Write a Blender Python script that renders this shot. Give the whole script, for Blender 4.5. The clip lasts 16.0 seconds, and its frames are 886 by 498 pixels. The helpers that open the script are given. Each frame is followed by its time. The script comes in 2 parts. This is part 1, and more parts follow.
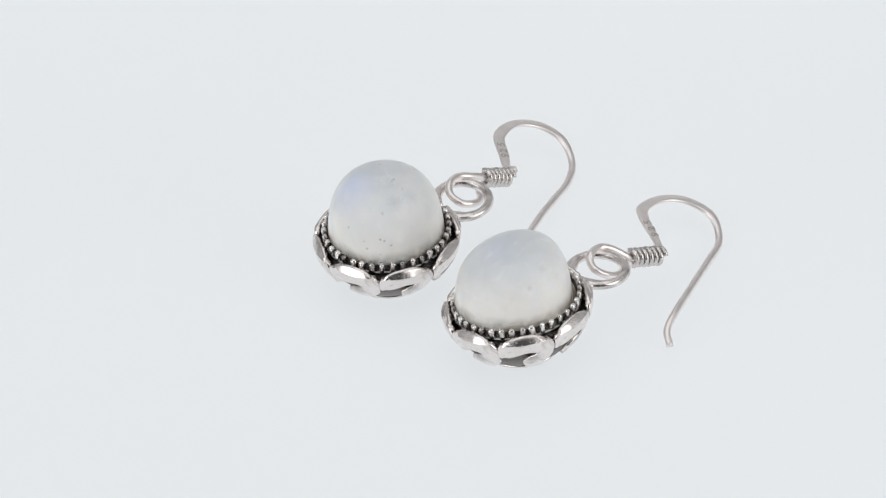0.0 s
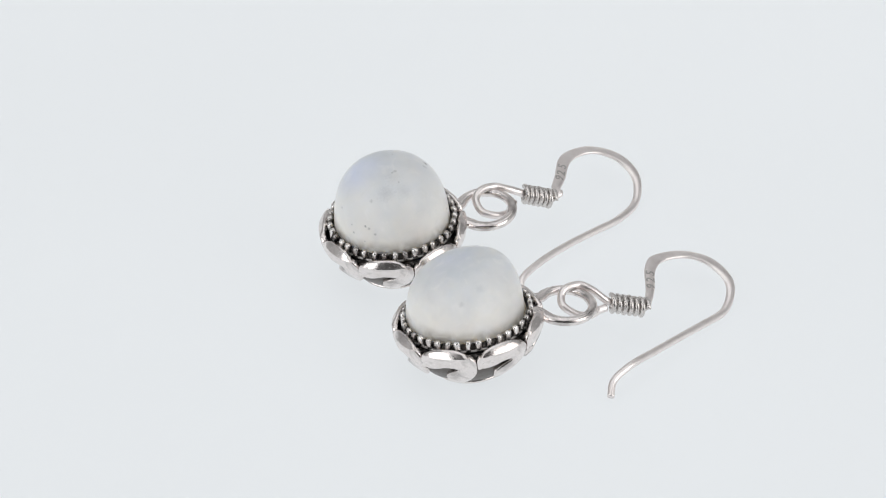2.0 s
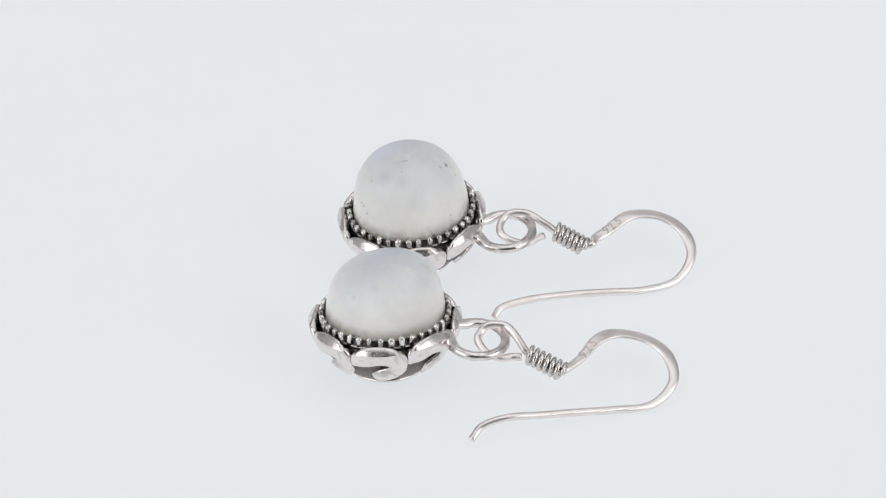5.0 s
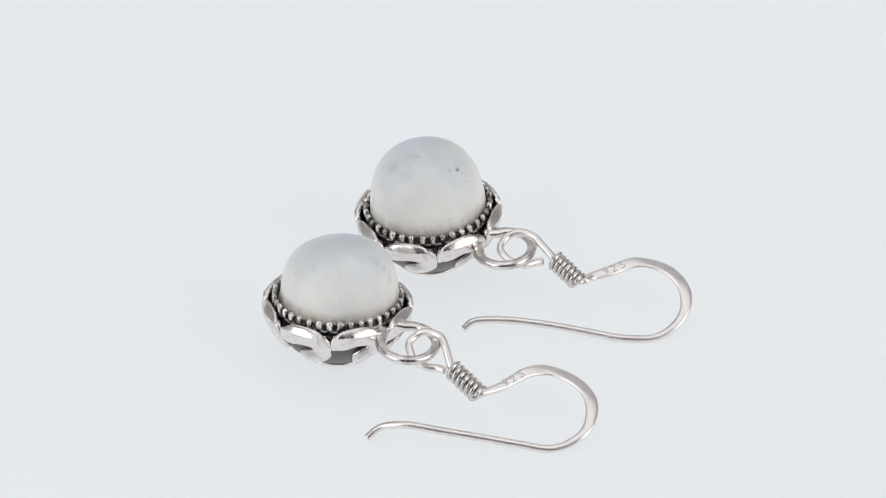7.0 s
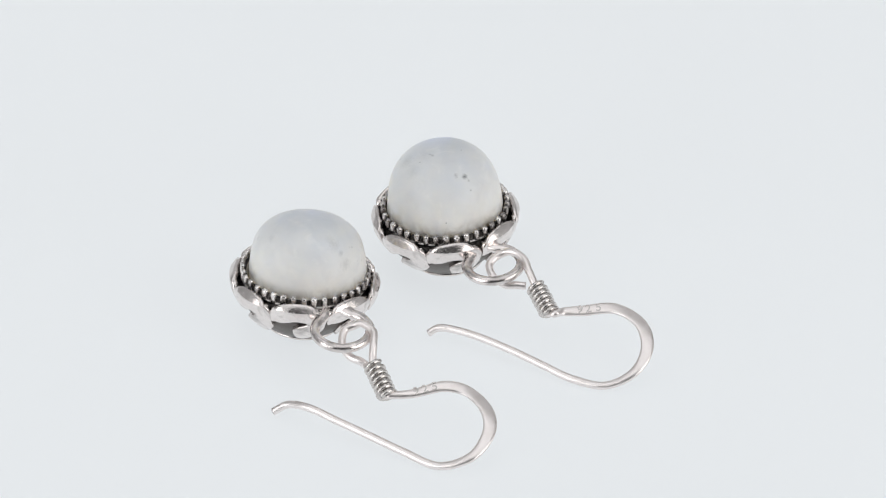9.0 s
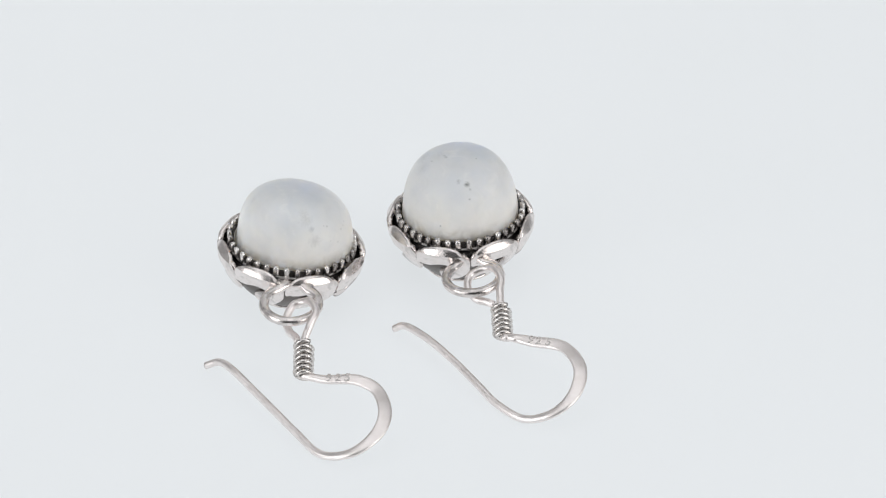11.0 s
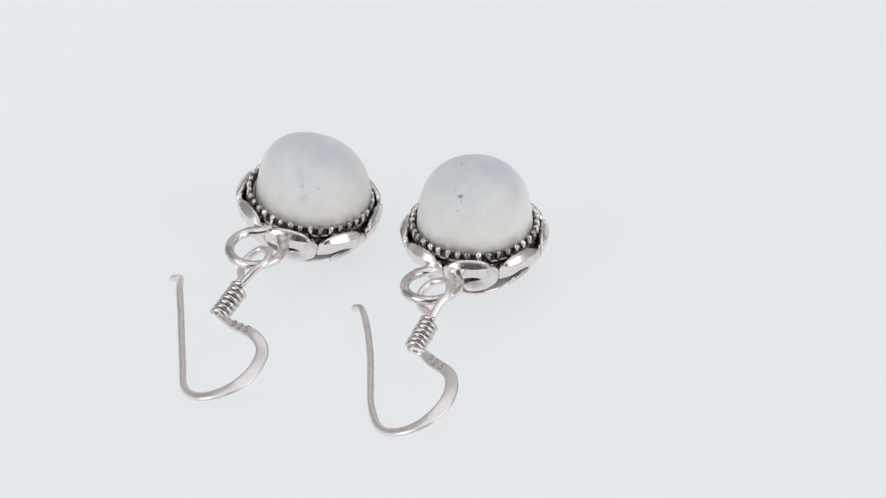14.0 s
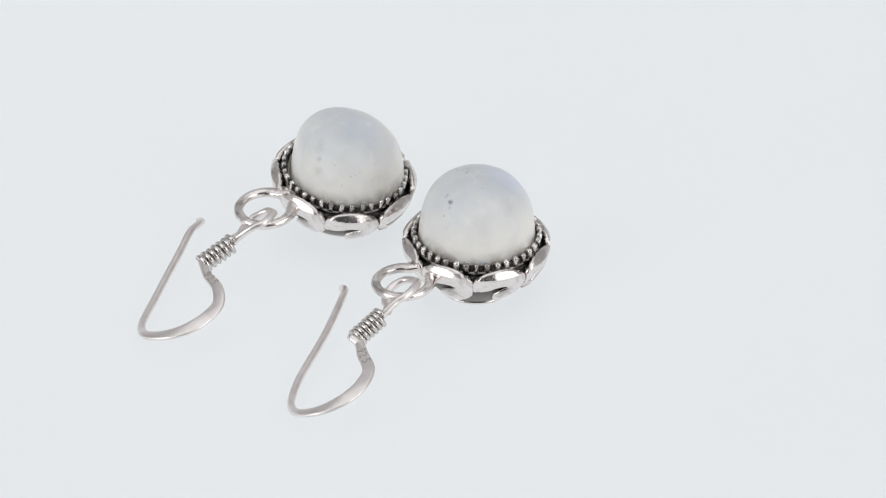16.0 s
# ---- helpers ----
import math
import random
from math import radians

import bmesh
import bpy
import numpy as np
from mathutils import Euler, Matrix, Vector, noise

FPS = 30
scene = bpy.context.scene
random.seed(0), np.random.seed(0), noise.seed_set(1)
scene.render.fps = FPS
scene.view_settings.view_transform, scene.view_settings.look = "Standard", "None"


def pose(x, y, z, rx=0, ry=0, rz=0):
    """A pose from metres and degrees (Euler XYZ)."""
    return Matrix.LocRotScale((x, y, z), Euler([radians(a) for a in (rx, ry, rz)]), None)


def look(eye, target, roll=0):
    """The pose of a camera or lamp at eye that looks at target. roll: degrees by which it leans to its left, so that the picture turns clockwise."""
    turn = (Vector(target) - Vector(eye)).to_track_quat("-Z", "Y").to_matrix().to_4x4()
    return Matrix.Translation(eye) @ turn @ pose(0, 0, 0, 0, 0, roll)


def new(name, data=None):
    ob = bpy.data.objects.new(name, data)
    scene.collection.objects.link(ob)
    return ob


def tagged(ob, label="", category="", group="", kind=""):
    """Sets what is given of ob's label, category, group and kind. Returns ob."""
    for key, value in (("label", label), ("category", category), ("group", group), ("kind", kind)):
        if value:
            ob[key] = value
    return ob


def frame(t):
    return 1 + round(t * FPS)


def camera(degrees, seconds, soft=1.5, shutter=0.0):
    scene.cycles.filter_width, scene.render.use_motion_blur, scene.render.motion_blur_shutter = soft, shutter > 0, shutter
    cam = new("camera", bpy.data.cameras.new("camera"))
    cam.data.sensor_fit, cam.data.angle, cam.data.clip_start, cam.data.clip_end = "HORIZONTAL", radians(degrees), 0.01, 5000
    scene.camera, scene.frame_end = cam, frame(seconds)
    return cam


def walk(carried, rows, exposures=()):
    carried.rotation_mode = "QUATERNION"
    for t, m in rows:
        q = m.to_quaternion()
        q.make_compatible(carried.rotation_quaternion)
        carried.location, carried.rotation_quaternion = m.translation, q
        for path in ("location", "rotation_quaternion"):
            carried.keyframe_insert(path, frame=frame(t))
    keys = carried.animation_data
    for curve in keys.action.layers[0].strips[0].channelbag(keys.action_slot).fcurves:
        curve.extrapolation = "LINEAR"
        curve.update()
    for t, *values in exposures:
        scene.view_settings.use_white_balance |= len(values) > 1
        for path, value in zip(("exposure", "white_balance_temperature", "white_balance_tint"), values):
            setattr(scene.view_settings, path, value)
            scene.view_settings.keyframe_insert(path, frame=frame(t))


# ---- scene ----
MM = 0.001

# ---- camera: fixed on a stand; the turntable does the moving ----
cam = camera(12.0, 16.0, soft=1.15)
EYE = Vector((0.0, -0.29733, 0.22354))
AIM = EYE + 0.4 * Vector((0.0027008, 0.8041664, -0.5943982))
SPIN = -0.1933457          # radians a second, clockwise from above
walk(cam, [(0.0, look(EYE, AIM, -1.015)), (16.0, look(EYE, AIM, -1.015))])

# ---- light ----
world = bpy.data.worlds.new("studio_world")
scene.world = world
world.use_nodes = True
wbg = world.node_tree.nodes["Background"]
wbg.inputs["Color"].default_value = (0.9, 0.95, 1.0, 1)
wbg.inputs["Strength"].default_value = 0.05


def softbox(name, eye, target, sx, sy, watts, colour=(1, 1, 1)):
    lamp = bpy.data.lights.new(name, "AREA")
    lamp.shape, lamp.size, lamp.size_y = "RECTANGLE", sx, sy
    lamp.energy, lamp.color = watts, colour
    ob = new(name, lamp)
    ob.matrix_world = look(eye, target)
    return ob


softbox("softbox_overhead", (0.0, 0.0, 0.98), (0, 0.0001, 0), 1.2, 1.2, 3.05, (0.97, 0.985, 1.0))
# two unseen fill lamps, added to brighten the stones from the front
softbox("added_side_fill", (-0.64, -0.42, 0.36), (0, 0, 0.02), 0.62, 0.7, 2.8, (0.98, 0.99, 1.0))
softbox("added_side_fill", (0.64, -0.42, 0.36), (0, 0, 0.02), 0.62, 0.7, 2.9, (1.0, 0.985, 0.965))
scene.view_settings.exposure = 0.0


# ---- materials ----
def material(name):
    m = bpy.data.materials.new(name)
    m.use_nodes = True
    nt = m.node_tree
    return m, nt, nt.nodes["Principled BSDF"]


def node(nt, kind, **values):
    n = nt.nodes.new(kind)
    for k, v in values.items():
        n.inputs[k].default_value = v
    return n


def ramp(nt, source, stops):
    r = nt.nodes.new("ShaderNodeValToRGB")
    r.color_ramp.elements[0].position, r.color_ramp.elements[0].color = stops[0]
    r.color_ramp.elements[1].position, r.color_ramp.elements[1].color = stops[-1]
    for pos, col in stops[1:-1]:
        e = r.color_ramp.elements.new(pos)
        e.color = col
    nt.links.new(source, r.inputs["Fac"])
    return r.outputs["Color"]


def coords(nt, scale=1.0):
    tc = nt.nodes.new("ShaderNodeTexCoord")
    mp = nt.nodes.new("ShaderNodeMapping")
    mp.inputs["Scale"].default_value = (scale, scale, scale)
    nt.links.new(tc.outputs["Object"], mp.inputs["Vector"])
    return mp.outputs["Vector"]


def bumped(nt, bsdf, vec, scale, strength, distance, detail=3.0):
    tex = node(nt, "ShaderNodeTexNoise", Scale=scale, Detail=detail)
    nt.links.new(vec, tex.inputs["Vector"])
    b = node(nt, "ShaderNodeBump", Strength=strength, Distance=distance)
    nt.links.new(tex.outputs["Fac"], b.inputs["Height"])
    nt.links.new(b.outputs["Normal"], bsdf.inputs["Normal"])
    return tex


def grey(v):
    return (v, v, v, 1)


def silver_material(name, base, low, high, lump, patina=0.0):
    m, nt, b = material(name)
    vec = coords(nt, 1000.0)
    b.inputs["Metallic"].default_value = 1.0
    tex = bumped(nt, b, vec, 1.1, lump, 0.00012)
    fine = node(nt, "ShaderNodeTexNoise", Scale=4.5, Detail=4.0)
    nt.links.new(vec, fine.inputs["Vector"])
    rough = ramp(nt, fine.outputs["Fac"], [(0.3, grey(low)), (0.75, grey(high))])
    nt.links.new(rough, b.inputs["Roughness"])
    col = ramp(nt, tex.outputs["Fac"], [(0.25, (base[0] * 0.93, base[1] * 0.92, base[2] * 0.91, 1)), (0.6, (*base, 1))])
    if patina:
        stain = node(nt, "ShaderNodeTexNoise", Scale=0.55, Detail=5.0, Distortion=0.7)
        nt.links.new(vec, stain.inputs["Vector"])
        mix = nt.nodes.new("ShaderNodeMix")
        mix.data_type = "RGBA"
        nt.links.new(ramp(nt, stain.outputs["Fac"], [(0.51, grey(0.0)), (0.70, grey(patina))]), mix.inputs[0])
        nt.links.new(col, mix.inputs[6])
        mix.inputs[7].default_value = (0.20, 0.185, 0.175, 1)
        col = mix.outputs[2]
    nt.links.new(col, b.inputs["Base Color"])
    return m


SILVER = silver_material("polished_silver", (0.86, 0.81, 0.792), 0.17, 0.30, 0.14, 0.50)
WIRE = silver_material("drawn_silver_wire", (0.88, 0.83, 0.813), 0.31, 0.42, 0.012)
# coil wire: silver darkened in colour for the shade in its grooves
COIL = silver_material("shaded_coil_wire", (0.68, 0.65, 0.63), 0.24, 0.32, 0.02)
REFLECTOR = silver_material("reflector_silver", (0.96, 0.945, 0.91), 0.30, 0.45, 0.2)
STAMP = silver_material("stamped_silver", (0.58, 0.555, 0.54), 0.3, 0.45, 0.1)
# bowl silver: tarnish plus shade of the cup's openings darkened into the colour
SHADED = silver_material("tarnished_shaded_silver", (0.17, 0.158, 0.15), 0.35, 0.5, 0.5, 0.3)
GREYED = silver_material("greyed_silver", (0.42, 0.40, 0.39), 0.25, 0.42, 0.3)


def oxidised_material():
    m, nt, b = material("oxidised_silver")
    vec = coords(nt, 1000.0)
    tex = bumped(nt, b, vec, 3.0, 0.6, 0.00015)
    b.inputs["Metallic"].default_value = 0.85
    col = ramp(nt, tex.outputs["Fac"], [(0.35, (0.022, 0.020, 0.019, 1)), (0.62, (0.07, 0.064, 0.06, 1)), (0.78, (0.34, 0.32, 0.30, 1))])
    nt.links.new(col, b.inputs["Base Color"])
    b.inputs["Roughness"].default_value = 0.42
    return m


OXIDE = oxidised_material()


def bead_material():
    """Silver pegs, some bright at the top, some still blackened."""
    m = silver_material("beaded_silver", (0.86, 0.83, 0.81), 0.22, 0.36, 0.3)
    nt = m.node_tree
    b = next(n for n in nt.nodes if n.type == "BSDF_PRINCIPLED")
    own = nt.nodes.new("ShaderNodeObjectInfo")
    nt.links.new(ramp(nt, own.outputs["Random"], [(0.0, (0.30, 0.28, 0.27, 1)), (0.35, (0.66, 0.63, 0.61, 1)), (0.8, (0.88, 0.855, 0.835, 1))]), b.inputs["Base Color"])
    return m


BEADED = bead_material()


def stone_material(name, seed, sheen_at, inclusions):
    """Moonstone with its inner glow painted in: warm pale base, darker blue-grey crown. inclusions: x, y, z, radius,
    depth in mm.
    """
    m, nt, b = material(name)
    vec = coords(nt, 1000.0)
    shift = nt.nodes.new("ShaderNodeVectorMath")
    shift.operation = "ADD"
    shift.inputs[1].default_value = (seed, seed * 0.7, 0)
    nt.links.new(vec, shift.inputs[0])
    cloud = node(nt, "ShaderNodeTexNoise", Scale=0.26, Detail=4.0, Distortion=0.8)
    nt.links.new(shift.outputs[0], cloud.inputs["Vector"])
    colour = ramp(nt, cloud.outputs["Fac"], [(0.30, (0.83, 0.805, 0.77, 1)), (0.5, (0.88, 0.855, 0.815, 1)), (0.72, (0.93, 0.905, 0.86, 1))])

    def blend(fac, under, over):
        mix = nt.nodes.new("ShaderNodeMix")
        mix.data_type = "RGBA"
        nt.links.new(fac, mix.inputs[0])
        nt.links.new(under, mix.inputs[6])
        mix.inputs[7].default_value = over
        return mix.outputs[2]

    def math_node(op, a, b2):
        n = nt.nodes.new("ShaderNodeMath")
        n.operation = op
        for slot, v in ((0, a), (1, b2)):
            if isinstance(v, (int, float)):
                n.inputs[slot].default_value = v
            else:
                nt.links.new(v, n.inputs[slot])
        return n.outputs[0]

    # light in the stone, painted: colour darkens to blue-grey towards the crown, uneven
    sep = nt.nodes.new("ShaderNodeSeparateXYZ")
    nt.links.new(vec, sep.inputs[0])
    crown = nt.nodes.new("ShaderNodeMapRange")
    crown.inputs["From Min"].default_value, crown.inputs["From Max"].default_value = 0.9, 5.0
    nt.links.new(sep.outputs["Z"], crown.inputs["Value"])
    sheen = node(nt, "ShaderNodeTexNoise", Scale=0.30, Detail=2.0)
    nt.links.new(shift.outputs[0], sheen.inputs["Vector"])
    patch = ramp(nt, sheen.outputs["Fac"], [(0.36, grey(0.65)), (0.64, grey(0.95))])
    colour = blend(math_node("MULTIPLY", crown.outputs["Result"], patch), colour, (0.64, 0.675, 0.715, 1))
    # blue schiller painted as a colour patch over one side of the crown
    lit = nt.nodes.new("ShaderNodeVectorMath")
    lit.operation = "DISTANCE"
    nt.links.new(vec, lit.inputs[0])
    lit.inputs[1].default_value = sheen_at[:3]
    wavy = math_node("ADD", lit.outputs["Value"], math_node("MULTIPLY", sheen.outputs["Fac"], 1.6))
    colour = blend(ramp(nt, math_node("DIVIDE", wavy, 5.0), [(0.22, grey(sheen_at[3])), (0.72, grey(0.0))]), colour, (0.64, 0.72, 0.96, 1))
    # grey veils
    veil = node(nt, "ShaderNodeTexNoise", Scale=0.40, Detail=3.0, Distortion=0.4)
    nt.links.new(shift.outputs[0], veil.inputs["Vector"])
    colour = blend(ramp(nt, veil.outputs["Fac"], [(0.52, grey(0.0)), (0.75, grey(0.24))]), colour, (0.58, 0.60, 0.62, 1))
    # fine feathery flaws all through; refracting girdle edge painted in browner, with chips
    feather = node(nt, "ShaderNodeTexNoise", Scale=0.75, Detail=4.0, Roughness=0.5, Distortion=0.6)
    nt.links.new(shift.outputs[0], feather.inputs["Vector"])
    colour = blend(ramp(nt, feather.outputs["Fac"], [(0.56, grey(0.0)), (0.74, grey(0.12))]), colour, (0.50, 0.52, 0.53, 1))
    colour = blend(ramp(nt, feather.outputs["Fac"], [(0.28, grey(0.18)), (0.42, grey(0.0))]), colour, (0.98, 0.97, 0.95, 1))
    girdle = nt.nodes.new("ShaderNodeMapRange")
    girdle.inputs["From Min"].default_value, girdle.inputs["From Max"].default_value = 1.2, 0.1
    nt.links.new(sep.outputs["Z"], girdle.inputs["Value"])
    chips = ramp(nt, feather.outputs["Fac"], [(0.40, grey(0.15)), (0.58, grey(0.8))])
    colour = blend(math_node("MULTIPLY", girdle.outputs["Result"], chips), colour, (0.50, 0.46, 0.40, 1))
    # dark inclusions, frayed by noise
    fray = node(nt, "ShaderNodeTexNoise", Scale=5.0, Detail=3.0)
    nt.links.new(vec, fray.inputs["Vector"])
    for x, y, z, radius, depth in inclusions:
        d = nt.nodes.new("ShaderNodeVectorMath")
        d.operation = "DISTANCE"
        nt.links.new(vec, d.inputs[0])
        d.inputs[1].default_value = (x, y, z)
        e = math_node("ADD", d.outputs["Value"], math_node("MULTIPLY", fray.outputs["Fac"], radius * 1.6))
        fac = ramp(nt, math_node("DIVIDE", e, radius * 2.6), [(0.25, grey(depth)), (0.75, grey(0.0))])
        colour = blend(fac, colour, (0.16, 0.175, 0.18, 1))
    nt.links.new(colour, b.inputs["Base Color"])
    b.inputs["Subsurface Weight"].default_value = 1.0
    b.inputs["Subsurface Radius"].default_value = (1.0, 0.95, 0.85)
    b.inputs["Subsurface Scale"].default_value = 0.0024
    b.inputs["Subsurface Anisotropy"].default_value = 0.3
    b.inputs["Transmission Weight"].default_value = 0.0
    b.inputs["Roughness"].default_value = 0.34
    b.inputs["Specular IOR Level"].default_value = 0.42
    b.inputs["IOR"].default_value = 1.52
    tex = node(nt, "ShaderNodeTexNoise", Scale=0.8, Detail=3.0)
    nt.links.new(shift.outputs[0], tex.inputs["Vector"])
    bump = node(nt, "ShaderNodeBump", Strength=0.10, Distance=0.0002)
    nt.links.new(tex.outputs["Fac"], bump.inputs["Height"])
    nt.links.new(bump.outputs["Normal"], b.inputs["Normal"])
    return m


def plain_material(name, low, high, scale, rough):
    m, nt, b = material(name)
    vec = coords(nt)
    tex = bumped(nt, b, vec, scale, 0.1, 0.002)
    nt.links.new(ramp(nt, tex.outputs["Fac"], [(0.3, (*low, 1)), (0.7, (*high, 1))]), b.inputs["Base Color"])
    b.inputs["Roughness"].default_value = rough
    return m


# white acrylic with an added glow, its base colour darkened to hide shadows
ACRYLIC, ac_nt, ac = material("glowing_white_acrylic")
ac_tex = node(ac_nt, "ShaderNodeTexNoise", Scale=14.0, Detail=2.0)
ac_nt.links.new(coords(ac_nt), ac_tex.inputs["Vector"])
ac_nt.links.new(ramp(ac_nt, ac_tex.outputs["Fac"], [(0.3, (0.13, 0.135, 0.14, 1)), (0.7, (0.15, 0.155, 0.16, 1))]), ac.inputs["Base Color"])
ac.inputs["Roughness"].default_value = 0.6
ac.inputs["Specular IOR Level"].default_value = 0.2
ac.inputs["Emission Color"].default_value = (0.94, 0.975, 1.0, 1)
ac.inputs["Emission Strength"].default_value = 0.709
WALL = plain_material("white_tent_fabric", (0.62, 0.62, 0.625), (0.66, 0.66, 0.66), 3.0, 0.8)
DARK = plain_material("dark_reflection_wall", (0.055, 0.055, 0.057), (0.075, 0.075, 0.075), 3.0, 0.8)
BACK = plain_material("bright_reflection_wall", (0.80, 0.80, 0.80), (0.84, 0.84, 0.84), 3.0, 0.8)
TABLETOP = plain_material("white_laminate", (0.74, 0.75, 0.76), (0.8, 0.8, 0.8), 6.0, 0.5)


# ---- building helpers ----
def mesh_of(name, bm, *mats):
    bmesh.ops.recalc_face_normals(bm, faces=bm.faces[:])
    me = bpy.data.meshes.new(name)
    bm.to_mesh(me)
    bm.free()
    for m in mats:
        me.materials.append(m)
    for f in me.polygons:
        f.use_smooth = True
    return me


def part(name, bm, mats, parent, label="", m=None):
    mats = mats if isinstance(mats, tuple) else (mats,)
    ob = new(name, mesh_of(name, bm, *mats))
    ob.parent = parent
    if m is not None:
        ob.matrix_basis = m
    return tagged(ob, label=label) if label else ob


def lathe(profile, segments=96, closed=False):
    """Spin (r, z) points, in mm, round the z axis."""
    bm = bmesh.new()
    rings = []
    for r, z in profile:
        if r < 1e-6:
            rings.append([bm.verts.new((0, 0, z * MM))])
        else:
            rings.append([bm.verts.new((r * MM * math.cos(2 * math.pi * i / segments), r * MM * math.sin(2 * math.pi * i / segments), z * MM)) for i in range(segments)])
    pairs = list(zip(rings, rings[1:])) + ([(rings[-1], rings[0])] if closed else [])
    for a, b in pairs:
        for i in range(segments):
            j = (i + 1) % segments
            if len(a) == 1:
                bm.faces.new((a[0], b[i], b[j]))
            elif len(b) == 1:
                bm.faces.new((a[i], a[j], b[0]))
            else:
                bm.faces.new((a[i], a[j], b[j], b[i]))
    return bm


def spline(points, steps):
    """Catmull-Rom curve through points (tuples of any length), steps to each span."""
    P = [np.array(q, float) for q in points]
    P = [2 * P[0] - P[1], *P, 2 * P[-1] - P[-2]]
    out = []
    for i in range(1, len(P) - 2):
        a, b, c, d = P[i - 1:i + 3]
        for s in range(steps):
            t = s / steps
            out.append(0.5 * (2 * b + (c - a) * t + (2 * a - 5 * b + 4 * c - d) * t * t + (3 * b - a - 3 * c + d) * t ** 3))
    out.append(P[-2])
    return out


def sweep(path, normal=None, sides=14):
    """A tube along path: rows of x, y, z, half width, half thickness and, where the section is turned, the way of its thickness, in mm."""
    bm = bmesh.new()
    pts = [Vector(q[:3]) for q in path]
    up = None
    rings = []
    for i, q in enumerate(path):
        t = (pts[min(i + 1, len(pts) - 1)] - pts[max(i - 1, 0)]).normalized()
        if len(q) > 5:
            up = Vector(q[5:8])
        elif normal:
            up = Vector(normal)
        elif up is None:
            up = t.orthogonal()
        up = (up - t * up.dot(t)).normalized()
        side = t.cross(up)
        squash = 1.0 / (1.0 + 0.35 * max(0.0, q[3] / q[4] - 1.2))     # flattened wire has flat faces
        ring = []
        for k in range(sides):
            a = 2 * math.pi * k / sides
            ca, sa = math.cos(a), math.sin(a)
            ca = math.copysign(abs(ca) ** squash, ca)
            sa = math.copysign(abs(sa) ** squash, sa)
            ring.append(bm.verts.new((pts[i] + side * (q[3] * ca) + up * (q[4] * sa)) * MM))
        rings.append(ring)
    for a, b in zip(rings, rings[1:]):
        for k in range(sides):
            j = (k + 1) % sides
            bm.faces.new((a[k], a[j], b[j], b[k]))
    bm.faces.new(rings[0][::-1])
    bm.faces.new(rings[-1])
    return bm


# ---- the studio: unseen plain walls that close it, a table and the turntable ----
def box(name, size, place, mat, label, category):
    bm = bmesh.new()
    bmesh.ops.create_cube(bm, size=1.0)
    bmesh.ops.scale(bm, vec=size, verts=bm.verts[:])
    me = mesh_of(name, bm, mat)
    for f in me.polygons:
        f.use_smooth = False
    ob = new(name, me)
    ob.location = place
    return tagged(ob, label=label, category=category, kind="structure")


TENT = 0.80
box("ground", (1.6, 1.6, 0.1), (0, 0, -0.084), TABLETOP, "white laminate table top under the turntable", "ground")
# back wall paler and camera-side wall dark, both unseen, to shape metal reflections
box("wall_north", (1.6, 0.05, 1.034), (0, TENT + 0.025, 0.483), BACK, "unseen white back wall, made paler to brighten reflections", "wall")
box("wall_south", (1.6, 0.05, 1.034), (0, -TENT - 0.025, 0.483), DARK, "unseen charcoal wall behind the camera, added for dark reflections", "wall")
box("wall_east", (0.05, 1.7, 1.034), (TENT + 0.025, 0, 0.483), WALL, "plain white fabric side of the light tent", "wall")
box("wall_west", (0.05, 1.7, 1.034), (-TENT - 0.025, 0, 0.483), WALL, "plain white fabric side of the light tent", "wall")
box("ceiling", (1.7, 1.7, 0.05), (0, 0, 1.025), WALL, "plain white fabric roof of the light tent", "ceiling")

turntable = tagged(new("turntable"), label="round white acrylic display turntable with an added glow", category="turntable")
turntable.location = (0, 0, -0.034)
part("turntable_base", lathe([(0, 0), (118, 0), (120, 2), (120, 14), (118, 16), (0, 16)]), TABLETOP, turntable)
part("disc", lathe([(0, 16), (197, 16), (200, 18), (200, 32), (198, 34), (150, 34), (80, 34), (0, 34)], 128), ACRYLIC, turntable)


# ---- the earrings ----
def stone_part(parent, m, mat, height, power, label, skew=(0.0, 0.0)):
    prof = [(0.0, -0.9), (4.55, -0.9), (4.98, -0.75)]
    for i in range(0, 41):
        a = 0.5 * math.pi * i / 40
        r, z = math.cos(a) ** (2 / power), math.sin(a) ** (2 / power)
        prof.append((5.02 * r + 0.10 * max(0.0, 1 - 3 * z), -0.35 + (height + 0.35) * z))
    prof[-1] = (0.0, prof[-1][1])
    bm = lathe(prof, 96)
    for v in bm.verts:
        f = 1 + 0.012 * noise.noise(v.co * 180 + Vector((height, 0, 0)))
        v.co.x, v.co.y = v.co.x * f, v.co.y * f
        if v.co.z > 0:      # a dome cut lopsided
            v.co.z *= 1 + (skew[0] * v.co.x + skew[1] * v.co.y) / (5 * MM)
    return part("cabochon", bm, mat, parent, label, m)


BEADS = 38


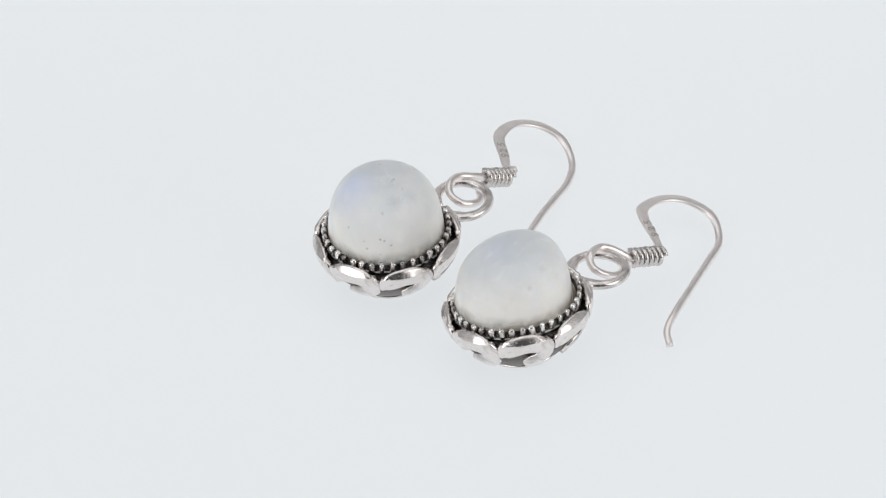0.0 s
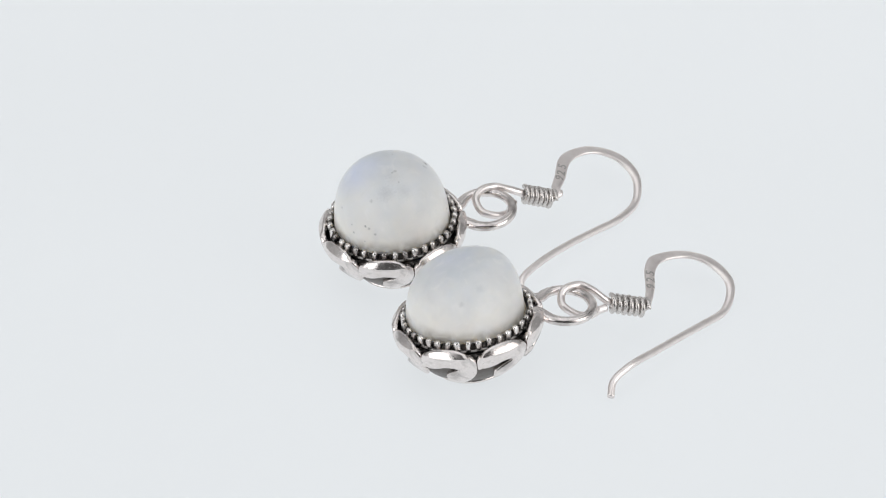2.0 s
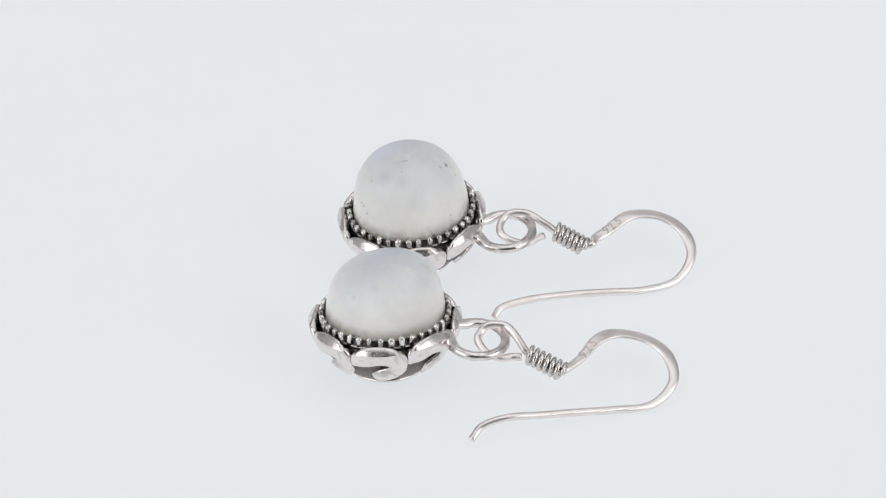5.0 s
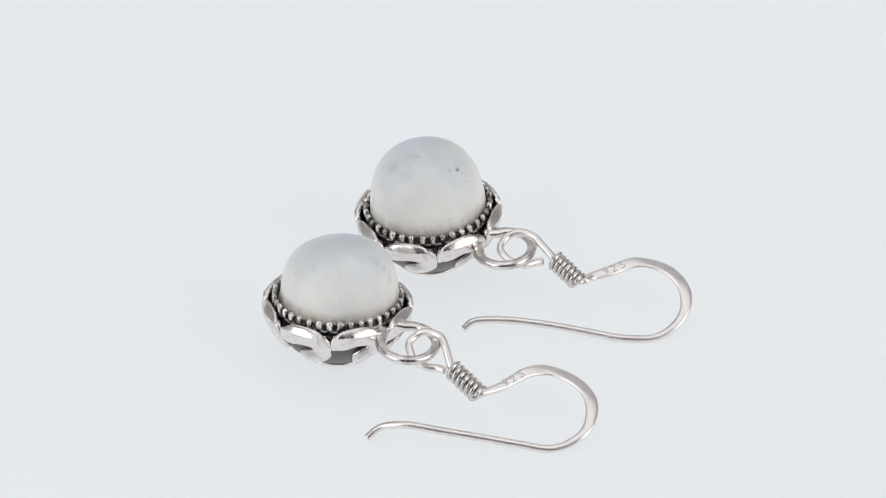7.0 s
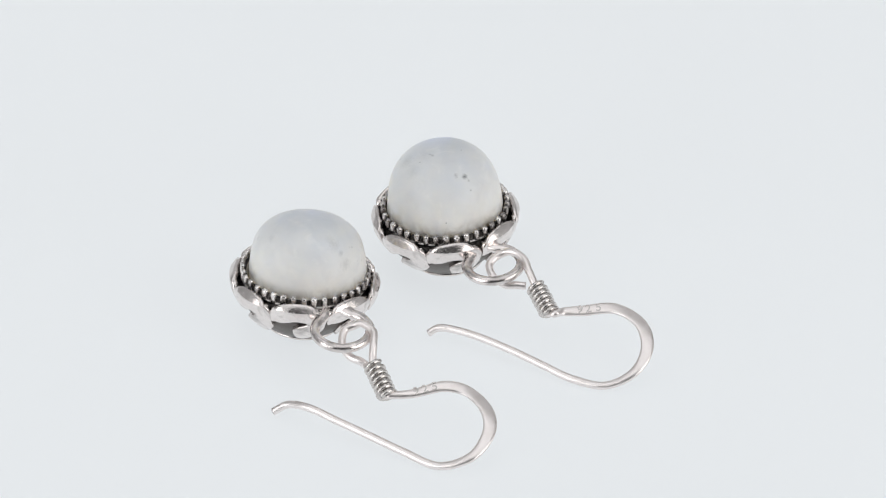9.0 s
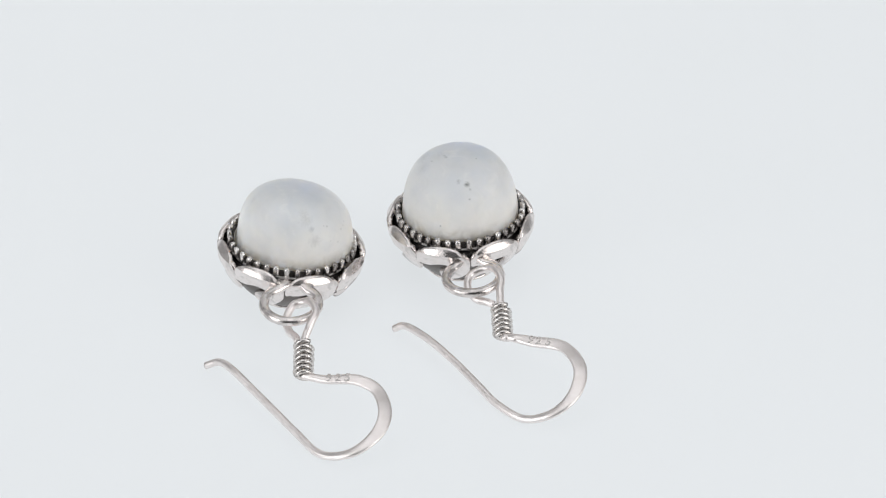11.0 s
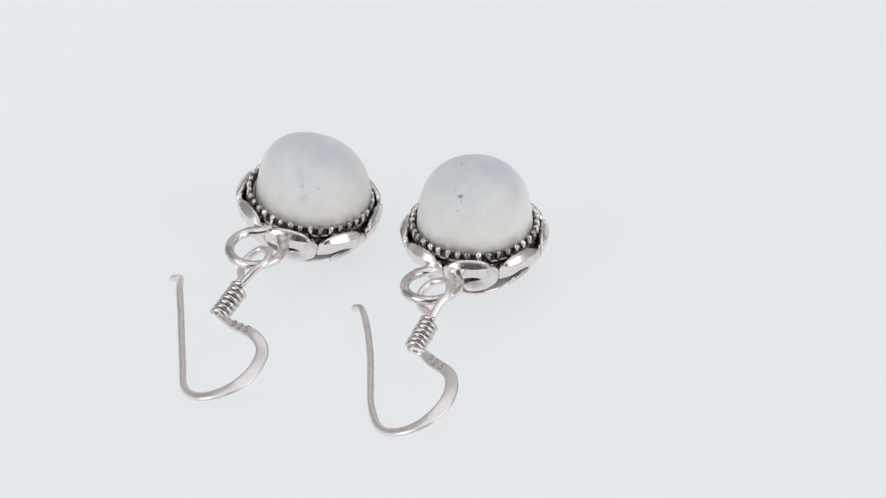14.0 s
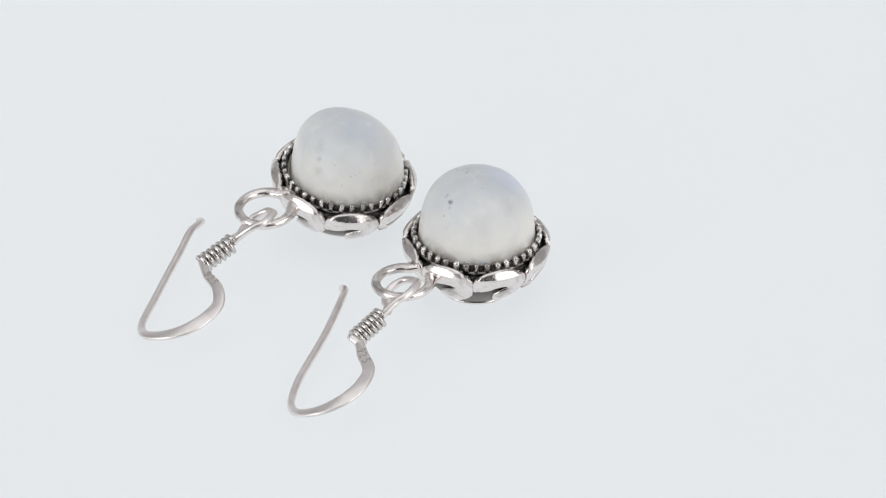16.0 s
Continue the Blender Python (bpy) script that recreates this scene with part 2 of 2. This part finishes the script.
def bead_mesh(square):
    """One upright peg of the milled bezel edge: rounded top, waisted foot."""
    bm = bmesh.new()
    w, d, h = (0.265, 0.20, 0.46) if square else (0.275, 0.24, 0.45)
    rings = []
    edge = 0.55 if square else 0.8
    for z, s in ((-1.0, 0.98), (-0.4, 0.96), (0.3, 1.0), (0.66, 0.98), (0.90, 0.80), (1.0, 0.45)):
        ring = []
        for k in range(12):
            a = 2 * math.pi * (k + 0.5) / 12
            ca, sa = math.cos(a), math.sin(a)
            ring.append(bm.verts.new((d * s * math.copysign(abs(ca) ** edge, ca) * MM, w * s * math.copysign(abs(sa) ** edge, sa) * MM, z * h * MM)))
        rings.append(ring)
    for a, b in zip(rings, rings[1:]):
        for k in range(12):
            j = (k + 1) % 12
            bm.faces.new((a[k], a[j], b[j], b[k]))
    bm.faces.new(rings[-1])
    bm.faces.new(rings[0][::-1])
    return mesh_of("bead", bm, BEADED)


PETAL_PROFILE = [(5.70, -0.10), (6.36, -0.74), (6.26, -1.48), (5.94, -2.26), (5.44, -3.12), (4.78, -3.96), (4.18, -4.65)]
ACROSS, DOWN = 2.42, 5.1     # mm on the cup for one unit of x and of y


def cup_point(x, y, out):
    """x: -1 to 1 across one petal, y: 0 at the lip to 1 at the foot, out: mm proud of the cup."""
    s = min(max(y, 0.0), 1.0) * (len(PETAL_PROFILE) - 1)
    i = min(int(s), len(PETAL_PROFILE) - 2)
    t = s - i
    (r0, z0), (r1, z1) = PETAL_PROFILE[i], PETAL_PROFILE[i + 1]
    r, z = r0 + (r1 - r0) * t, z0 + (z1 - z0) * t
    dr, dz = r1 - r0, z1 - z0
    L = math.hypot(dr, dz)
    r, z = r - dz / L * out, z + dr / L * out
    a = radians(22.5) * x
    return Vector((r * math.cos(a), r * math.sin(a), z)) * MM


def shell(bm, layers, closed):
    n = len(layers[0])
    for a, b in zip(layers, layers[1:]):
        for i in range(n if closed else n - 1):
            j = (i + 1) % n
            bm.faces.new((a[i], a[j], b[j], b[i]))


def uneven(bm, seed):
    """Hand-finished metal: no face quite true."""
    for v in bm.verts:
        v.co += Vector((noise.noise(v.co * 900 + Vector((seed, 0, 0))), noise.noise(v.co * 900 + Vector((0, seed, 0))), noise.noise(v.co * 900 + Vector((0, 0, seed))))) * 0.05 * MM


def petal_mesh(seed, curl):
    """One pierced scroll of the cup: a broad flat lip that turns down at one side and curls back into a tongue."""
    line = spline([(-0.98, 0.44, 0.20), (-0.88, 0.36, 0.74), (-0.55, 0.265, 1.08), (-0.10, 0.215, 1.04), (0.34, 0.235, 1.04), (0.68, 0.345, 1.02),
                   (0.71, 0.49, 1.04), (0.56, 0.60, 1.06), (0.34, 0.68, 1.10), (0.12 - 0.5 * curl, 0.72, 1.06), (-0.10 - curl, 0.745, 0.80)], 6)
    bm = bmesh.new()
    rows, ridge = [], set()
    across = (-1.0, -0.96, -0.88, -0.72, -0.5, -0.25, 0.0, 0.25, 0.5, 0.72, 0.88, 0.96, 1.0)
    for i, (x, y, w) in enumerate(line):
        a, b = line[max(i - 1, 0)], line[min(i + 1, len(line) - 1)]
        tx, ty = (b[0] - a[0]) * ACROSS, (b[1] - a[1]) * DOWN
        L = math.hypot(tx, ty)
        nx, ny = -ty / L, tx / L
        top, back = [], []
        for v in across:
            px = min(max(x + nx * v * w * 0.88 / ACROSS, -1.0), 1.0)
            py = max(y + ny * v * w * 0.88 / DOWN, 0.0)
            on_ridge = v < 0.3 and abs(py - 1 / 6) < 0.026
            py = 1 / 6 if on_ridge else py
            lip = 0.16 * max(0.0, 1 - py / 0.14) * max(0.0, -v)
            top.append(bm.verts.new(cup_point(px * 0.985, py, 0.20 * (1 - abs(v) ** 16) + 0.05 * v + lip)))
            if on_ridge:
                ridge.add(top[-1])
            back.append(bm.verts.new(cup_point(px * 0.985, py, -0.34)))
        rows.append(top + back[::-1])
    shell(bm, rows, True)
    bm.faces.new(rows[0])
    bm.faces.new(rows[-1][::-1])
    uneven(bm, seed)
    for e in bm.edges:      # the filed ridge between the bevel and the outer face
        e.smooth = not (e.verts[0] in ridge and e.verts[1] in ridge)
    return mesh_of("petal", bm, SILVER)


def coil_bm(a, b, turns, radius, wire):
    a, b = Vector(a), Vector(b)
    t = (b - a).normalized()
    u = t.orthogonal().normalized()
    w = t.cross(u)
    path = []
    steps = int(turns * 20)
    for i in range(steps + 1):
        f = i / steps
        ang = 2 * math.pi * turns * f
        r = radius * (1 + 0.03 * math.sin(ang * 0.37 + 1.0))
        c = a + (b - a) * f + (u * math.cos(ang) + w * math.sin(ang)) * r
        path.append((*c, wire, wire))
    return sweep(path, sides=10)


def stamp_bm(curve, start, height, text, lift):
    """The hallmark, one figure after the other along the flattened wire."""
    out = bmesh.new()
    s = start
    for ch in text:
        fc = bpy.data.curves.new("hallmark", "FONT")
        fc.offset = 0.012
        fc.body, fc.size, fc.extrude, fc.align_x, fc.align_y = ch, 1.0, 0.02, "CENTER", "CENTER"
        ob = bpy.data.objects.new("hallmark", fc)
        scene.collection.objects.link(ob)
        me = bpy.data.meshes.new_from_object(ob.evaluated_get(bpy.context.evaluated_depsgraph_get()))
        i = int(s)
        p, q = Vector(curve[i][:3]), Vector(curve[i + 1][:3])
        t = (q - p).normalized()
        n = Vector(curve[i][5:8])
        up = (n - t * n.dot(t)).normalized()
        side = up.cross(t)
        place = p + up * (curve[i][4] + lift)
        m = Matrix(((t.x, side.x, up.x, place.x), (t.y, side.y, up.y, place.y), (t.z, side.z, up.z, place.z), (0, 0, 0, 1)))
        me.transform(Matrix.Scale(MM, 4) @ m @ Matrix.Diagonal((height, height, height, 1)))
        out.from_mesh(me)
        bpy.data.objects.remove(ob)
        bpy.data.curves.remove(fc)
        bpy.data.meshes.remove(me)
        s += height * 0.72 / (q - p).length
    return out


def earring(spec):
    thing = tagged(new("earring"), label=spec["label"], category="earring", group="pair of earrings")
    n = Vector((*spec["tilt"], 1)).normalized()
    ang = radians(spec["bail"])
    x = Vector((math.cos(ang), math.sin(ang), 0))
    x = (x - n * x.dot(n)).normalized()
    y = n.cross(x)
    c = Vector((0, 0, 5.88)) * MM
    S = Matrix(((x.x, y.x, n.x, c.x), (x.y, y.y, n.y, c.y), (x.z, y.z, n.z, c.z), (0, 0, 0, 1)))
    lean = Vector((*spec["lean"], 1)).normalized()
    sx = (x - lean * x.dot(lean)).normalized()
    sy = lean.cross(sx)
    seat = Matrix(((sx.x, sy.x, lean.x, c.x), (sx.y, sy.y, lean.y, c.y), (sx.z, sy.z, lean.z, c.z), (0, 0, 0, 1)))
    seat.translation += Vector((*spec.get("shift", (0.0, 0.0)), 0)) * MM
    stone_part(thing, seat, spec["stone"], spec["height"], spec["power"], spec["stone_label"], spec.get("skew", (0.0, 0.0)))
    depth = spec["depth"]
    # shelf at r 5.9 added to block light under the petal lips
    bezel = part("bezel", lathe([(5.14, -0.12), (5.26, -0.06), (5.34, -0.16), (5.36, -0.5), (5.46, -0.58), (5.56, -0.68), (5.5, -0.82), (5.36, -0.9),
                                 (5.5, -1.05), (5.94, -1.2), (5.92, -1.5), (5.5, -2.2), (5.2, -2.6), (4.9, -2.3), (4.95, -1.0), (5.05, -0.6)], 96, True),
                 OXIDE, thing, "blackened oxidised silver bezel wall with an added light-blocking shelf", S)
    # unseen bright plate added under the stone to throw light back up
    part("seat", lathe([(0, -0.96), (4.6, -0.96), (4.98, -0.70), (5.06, -0.3), (5.09, -0.3), (5.08, -0.75), (4.7, -1.2), (0, -1.2)], 80), REFLECTOR, thing,
         "unseen silver reflector plate added under the stone", S)
    me = bead_mesh(spec["square"])
    for i in range(BEADS):
        a = 2 * math.pi * (i + random.uniform(-0.07, 0.07)) / BEADS
        b = new("bead", me)
        b.parent = bezel
        b.matrix_basis = pose(5.47 * MM * math.cos(a), 5.47 * MM * math.sin(a), (-0.16 + random.uniform(-0.06, 0.03)) * MM, random.uniform(-9, 9), random.uniform(-5, 9), math.degrees(a) + random.uniform(-12, 12)) @ Matrix.Diagonal((1, random.uniform(0.8, 1.1), 1, 1))
    leaves = [petal_mesh(8.0, 0.16), petal_mesh(3.0, 0.05)]
    for k in range(8):
        leaf = new("petal", leaves[k % 2])
        leaf.parent = thing
        leaf.matrix_basis = S @ pose(0, 0, random.uniform(-0.04, 0.04) * MM, 0, random.uniform(-1.2, 1.2), 22.5 + 45 * k)
    part("rim_wire", lathe([(5.50 + 0.13 * math.cos(k * math.pi / 4), -0.66 + 0.11 * math.sin(k * math.pi / 4)) for k in range(8)], 96, True),
         GREYED, thing, "thin greyed silver rim under the beading", S)
    part("bowl", lathe([(5.45, -2.0), (5.55, -2.4), (5.12, -3.2), (4.25, -4.25), (3.22, -depth + 0.40), (3.0, -depth + 0.42), (3.75, -4.1), (4.65, -3.0), (5.1, -2.1)],
                       80, True), SHADED, thing, "oxidised silver bowl of the cup, darkened for shade", S)
    part("foot_ring", lathe([(3.30, -depth + 0.42), (3.24, -depth + 0.20), (2.95, -depth), (2.65, -depth + 0.06), (2.7, -depth + 0.3), (3.0, -depth + 0.44)], 80, True),
         SILVER, thing, "grey silver foot of the cup", S)
    # bail ring, thickening where it is soldered to two petals
    rx, ry, rz, rr, lean_x, lean_y = spec["ring"]      # centre, radius and slopes in the cup's axes
    ends = [(5.45, 0.72, 0.05, 0.80, 0.34), (6.02, 1.05, 0.10, 0.72, 0.36)]
    path = [(ex, ry - ey, rz + ez - lean_x * (rx - ex) - lean_y * ey, w, h) for ex, ey, ez, w, h in ends]
    for i in range(-14, 15):
        a = radians(10.3 * i)
        near = max(0.0, -math.cos(a)) ** 2
        ox, oy = rr * math.cos(a), rr * math.sin(a)
        path.append((rx + ox, ry + oy, rz + lean_x * ox + lean_y * oy, 0.425 + 0.20 * near, 0.40))
    path += [(ex, ry + ey, rz + ez - lean_x * (rx - ex) + lean_y * ey, w, h) for ex, ey, ez, w, h in ends[::-1]]
    path = spline(path, 3)
    part("bail_ring", sweep(path, (0, 0, 1)), SILVER, thing, "", S)
    # ear wire
    turned = [spec["normal"]] * 2 + [(0.30, 0.12, 0.92), (0.22, 0.36, 0.90), (0.24, 0.34, 0.90), (0.34, 0.12, 0.92)] + [spec["normal"]] * 8
    hook = spline([(*q, w, h, *n2) for q, (w, h), n2 in zip(spec["hook"], WIRE_SECTION, turned)], 10)
    core = [np.array((*spec["coil"][0], 0.30, 0.30, *spec["normal"])), np.array((*spec["coil"][1], 0.31, 0.30, *spec["normal"]))]
    wire = part("ear_wire", sweep(core + hook, sides=20), WIRE, thing, "hook-shaped silver ear wire, flattened and stamped")
    part("hallmark", stamp_bm(hook, spec["stamp"], 1.08, "925", 0.0), STAMP, wire, "stamped figures 925")
    loop = spline([(*q, 0.345, 0.345) for q in (spec["coil"][0], *spec["loop"])], 8)
    part("wire_loop", sweep(loop), WIRE, thing)
    part("wire_coil", coil_bm(*spec["coil"], 6.3, 0.70, 0.218), COIL, thing, "tight coil of thin silver wire")
    return thing


WIRE_SECTION = [(0.33, 0.32), (0.41, 0.27), (0.51, 0.22), (0.56, 0.19), (0.60, 0.18), (0.56, 0.20), (0.44, 0.26), (0.36, 0.32),
                (0.345, 0.335), (0.34, 0.335), (0.335, 0.335), (0.335, 0.335), (0.33, 0.33), (0.32, 0.32)]


def local(points, cx, cy, rise=4.49):
    """From turntable millimetres, z from the bead plane's datum, to the earring's own base."""
    return [(px - cx, py - cy, pz + rise) for px, py, pz in points]


A_AT, B_AT = (-3.93, 0.60), (7.11, -9.87)
A_LOOP = local([(4.45, 9.62, 0.05), (3.59, 9.08, 0.53), (2.56, 8.56, 0.87), (1.77, 7.46, 0.98), (1.74, 6.38, 0.58), (2.68, 5.56, 0.13),
                (3.9, 6.03, -0.27), (4.48, 7.2, -0.61), (4.38, 8.1, -0.62), (4.33, 8.95, -0.68)], *A_AT, 4.55)
B_LOOP = local([(16.8, -2.36, -0.12), (15.69, -2.45, 0.65), (14.6, -2.68, 1.01), (13.79, -3.78, 1.1), (13.72, -4.48, 0.72), (14.2, -5.24, 0.42),
                (15.45, -5.2, -0.2), (16.35, -4.37, -0.6), (16.73, -3.48, -0.65), (17.25, -2.87, -0.63)], *B_AT, 4.55)
A = {"label": "silver drop earring with a domed milky moonstone, lying on white acrylic", "tilt": (-0.033, -0.043), "lean": (-0.033, -0.043), "bail": 38.6,
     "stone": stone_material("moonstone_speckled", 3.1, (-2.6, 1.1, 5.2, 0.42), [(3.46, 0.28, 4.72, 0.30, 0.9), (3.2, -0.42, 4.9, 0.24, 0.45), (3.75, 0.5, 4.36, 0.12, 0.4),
        (4.26, 0.37, 3.68, 0.11, 0.9), (4.39, -2.29, 1.31, 0.10, 0.8), (0.86, 1.47, 5.61, 0.08, 0.7), (0.35, -1.09, 5.72, 0.17, 0.5), (0.05, -1.2, 5.72, 0.12, 0.4),
        (0.0, -1.74, 5.61, 0.8, 0.10), (0.52, -3.21, 4.9, 0.8, 0.14), (-0.04, 3.78, 4.41, 0.95, 0.18), (-1.12, -2.93, 5.0, 0.75, 0.2), (-0.54, -1.15, 5.7, 0.7, 0.08),
        (-3.30, -3.45, 2.40, 0.13, 0.8), (-3.05, -3.68, 2.25, 0.13, 0.75), (-4.57, -0.72, 2.85, 0.11, 0.45), (-4.18, -2.63, 1.4, 0.13, 0.6), (-4.2, -2.38, 2.09, 0.11, 0.6),
        (-2.62, -4.1, 1.81, 0.14, 0.75), (-3.45, -3.59, 0.94, 0.10, 0.6), (-4.06, -2.93, 0.2, 0.18, 0.6), (0.27, -2.35, 5.41, 0.09, 0.7), (-2.41, -2.83, 4.46, 0.17, 0.4)]), "height": 5.77, "power": 2.6, "depth": 5.70, "square": False, "ring": (8.55, -0.05, -1.56, 2.35, -0.015, 0.06),
     "stone_label": "milky moonstone cabochon with grey specks",
     "hook": local([(7.68, 11.91, -0.74), (6.98, 12.61, -0.99), (6.77, 14.23, -0.87), (6.4, 17.02, -0.63), (7.84, 19.39, -0.95), (10.16, 20.22, -1.75),
                    (12.22, 19.35, -2.81), (13.04, 16.98, -3.85), (12.45, 14.0, -3.88), (11.35, 11.5, -3.62), (9.92, 8.4, -3.33), (8.61, 4.95, -3.07),
                    (7.8, 2.1, -3.19), (7.95, 0.95, -3.76)], *A_AT, 4.43),
     "normal": (0.411, -0.130, 0.902), "coil": local([(4.90, 9.93, -0.08), (7.13, 11.46, -1.13)], *A_AT, 4.34), "loop": A_LOOP, "stamp": 19.0}
B = {"label": "silver drop earring with a cloudy grey-white moonstone, tilted on white acrylic", "tilt": (-0.127, 0.065), "lean": (-0.05, 0.03), "skew": (0.17, -0.085), "shift": (-0.2, 0.16), "bail": 27.5,
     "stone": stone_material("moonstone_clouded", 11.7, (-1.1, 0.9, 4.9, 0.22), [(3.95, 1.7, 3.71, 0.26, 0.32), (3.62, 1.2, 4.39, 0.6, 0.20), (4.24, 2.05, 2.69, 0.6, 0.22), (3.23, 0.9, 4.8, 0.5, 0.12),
        (3.12, 2.94, 3.55, 0.10, 0.5), (3.3, 2.7, 3.7, 0.08, 0.4), (3.45, 3.33, 2.27, 0.08, 0.35), (2.88, 3.9, 1.87, 0.10, 0.5), (2.13, 4.1, 2.69, 0.11, 0.35), (1.7, 4.25, 2.8, 0.10, 0.3),
        (1.3, 4.3, 2.95, 0.10, 0.3), (-0.3, 4.18, 3.23, 0.10, 0.3), (-0.64, -4.27, 3.49, 0.25, 0.25), (1.07, -3.63, 4.43, 0.42, 0.16)]), "height": 5.18, "power": 2.7, "depth": 5.44, "square": True, "ring": (8.45, 0.73, -1.33, 2.34, -0.12, 0.085),
     "stone_label": "cloudy grey-white moonstone cabochon",
     "hook": local([(20.17, -0.56, -1.24), (19.72, 1.56, -1.15), (18.87, 4.01, -0.78), (18.95, 6.12, -1.07), (20.75, 7.98, -1.5), (23.0, 8.43, -2.12),
                    (25.16, 7.24, -3.01), (25.61, 4.56, -3.87), (24.49, 1.48, -3.63), (23.35, -1.41, -3.25), (22.18, -4.32, -2.92), (21.09, -7.11, -2.57),
                    (20.18, -9.08, -3.12), (20.36, -10.38, -3.87)], *B_AT, 4.43),
     "normal": (0.369, -0.089, 0.925), "coil": local([(17.37, -2.18, -0.37), (20.10, -0.53, -1.35)], *B_AT, 4.34),
     "loop": B_LOOP, "stamp": 11.5}
earring_a, earring_b = earring(A), earring(B)


# ---- motion ----
def motions():
    times = [0.5 * i for i in range(33)]
    turn = {t: math.degrees(SPIN * t + 3.3e-5 * (t - 8) ** 2) for t in times}
    for thing, (px, py, pz) in ((earring_a, (*A_AT, 0.0)), (earring_b, (*B_AT, 0.0)), (turntable, (0, 0, -34.0))):
        walk(thing, [(t, pose(0, 0, 0, 0, 0, turn[t]) @ pose(px * MM, py * MM, pz * MM)) for t in times])


motions()
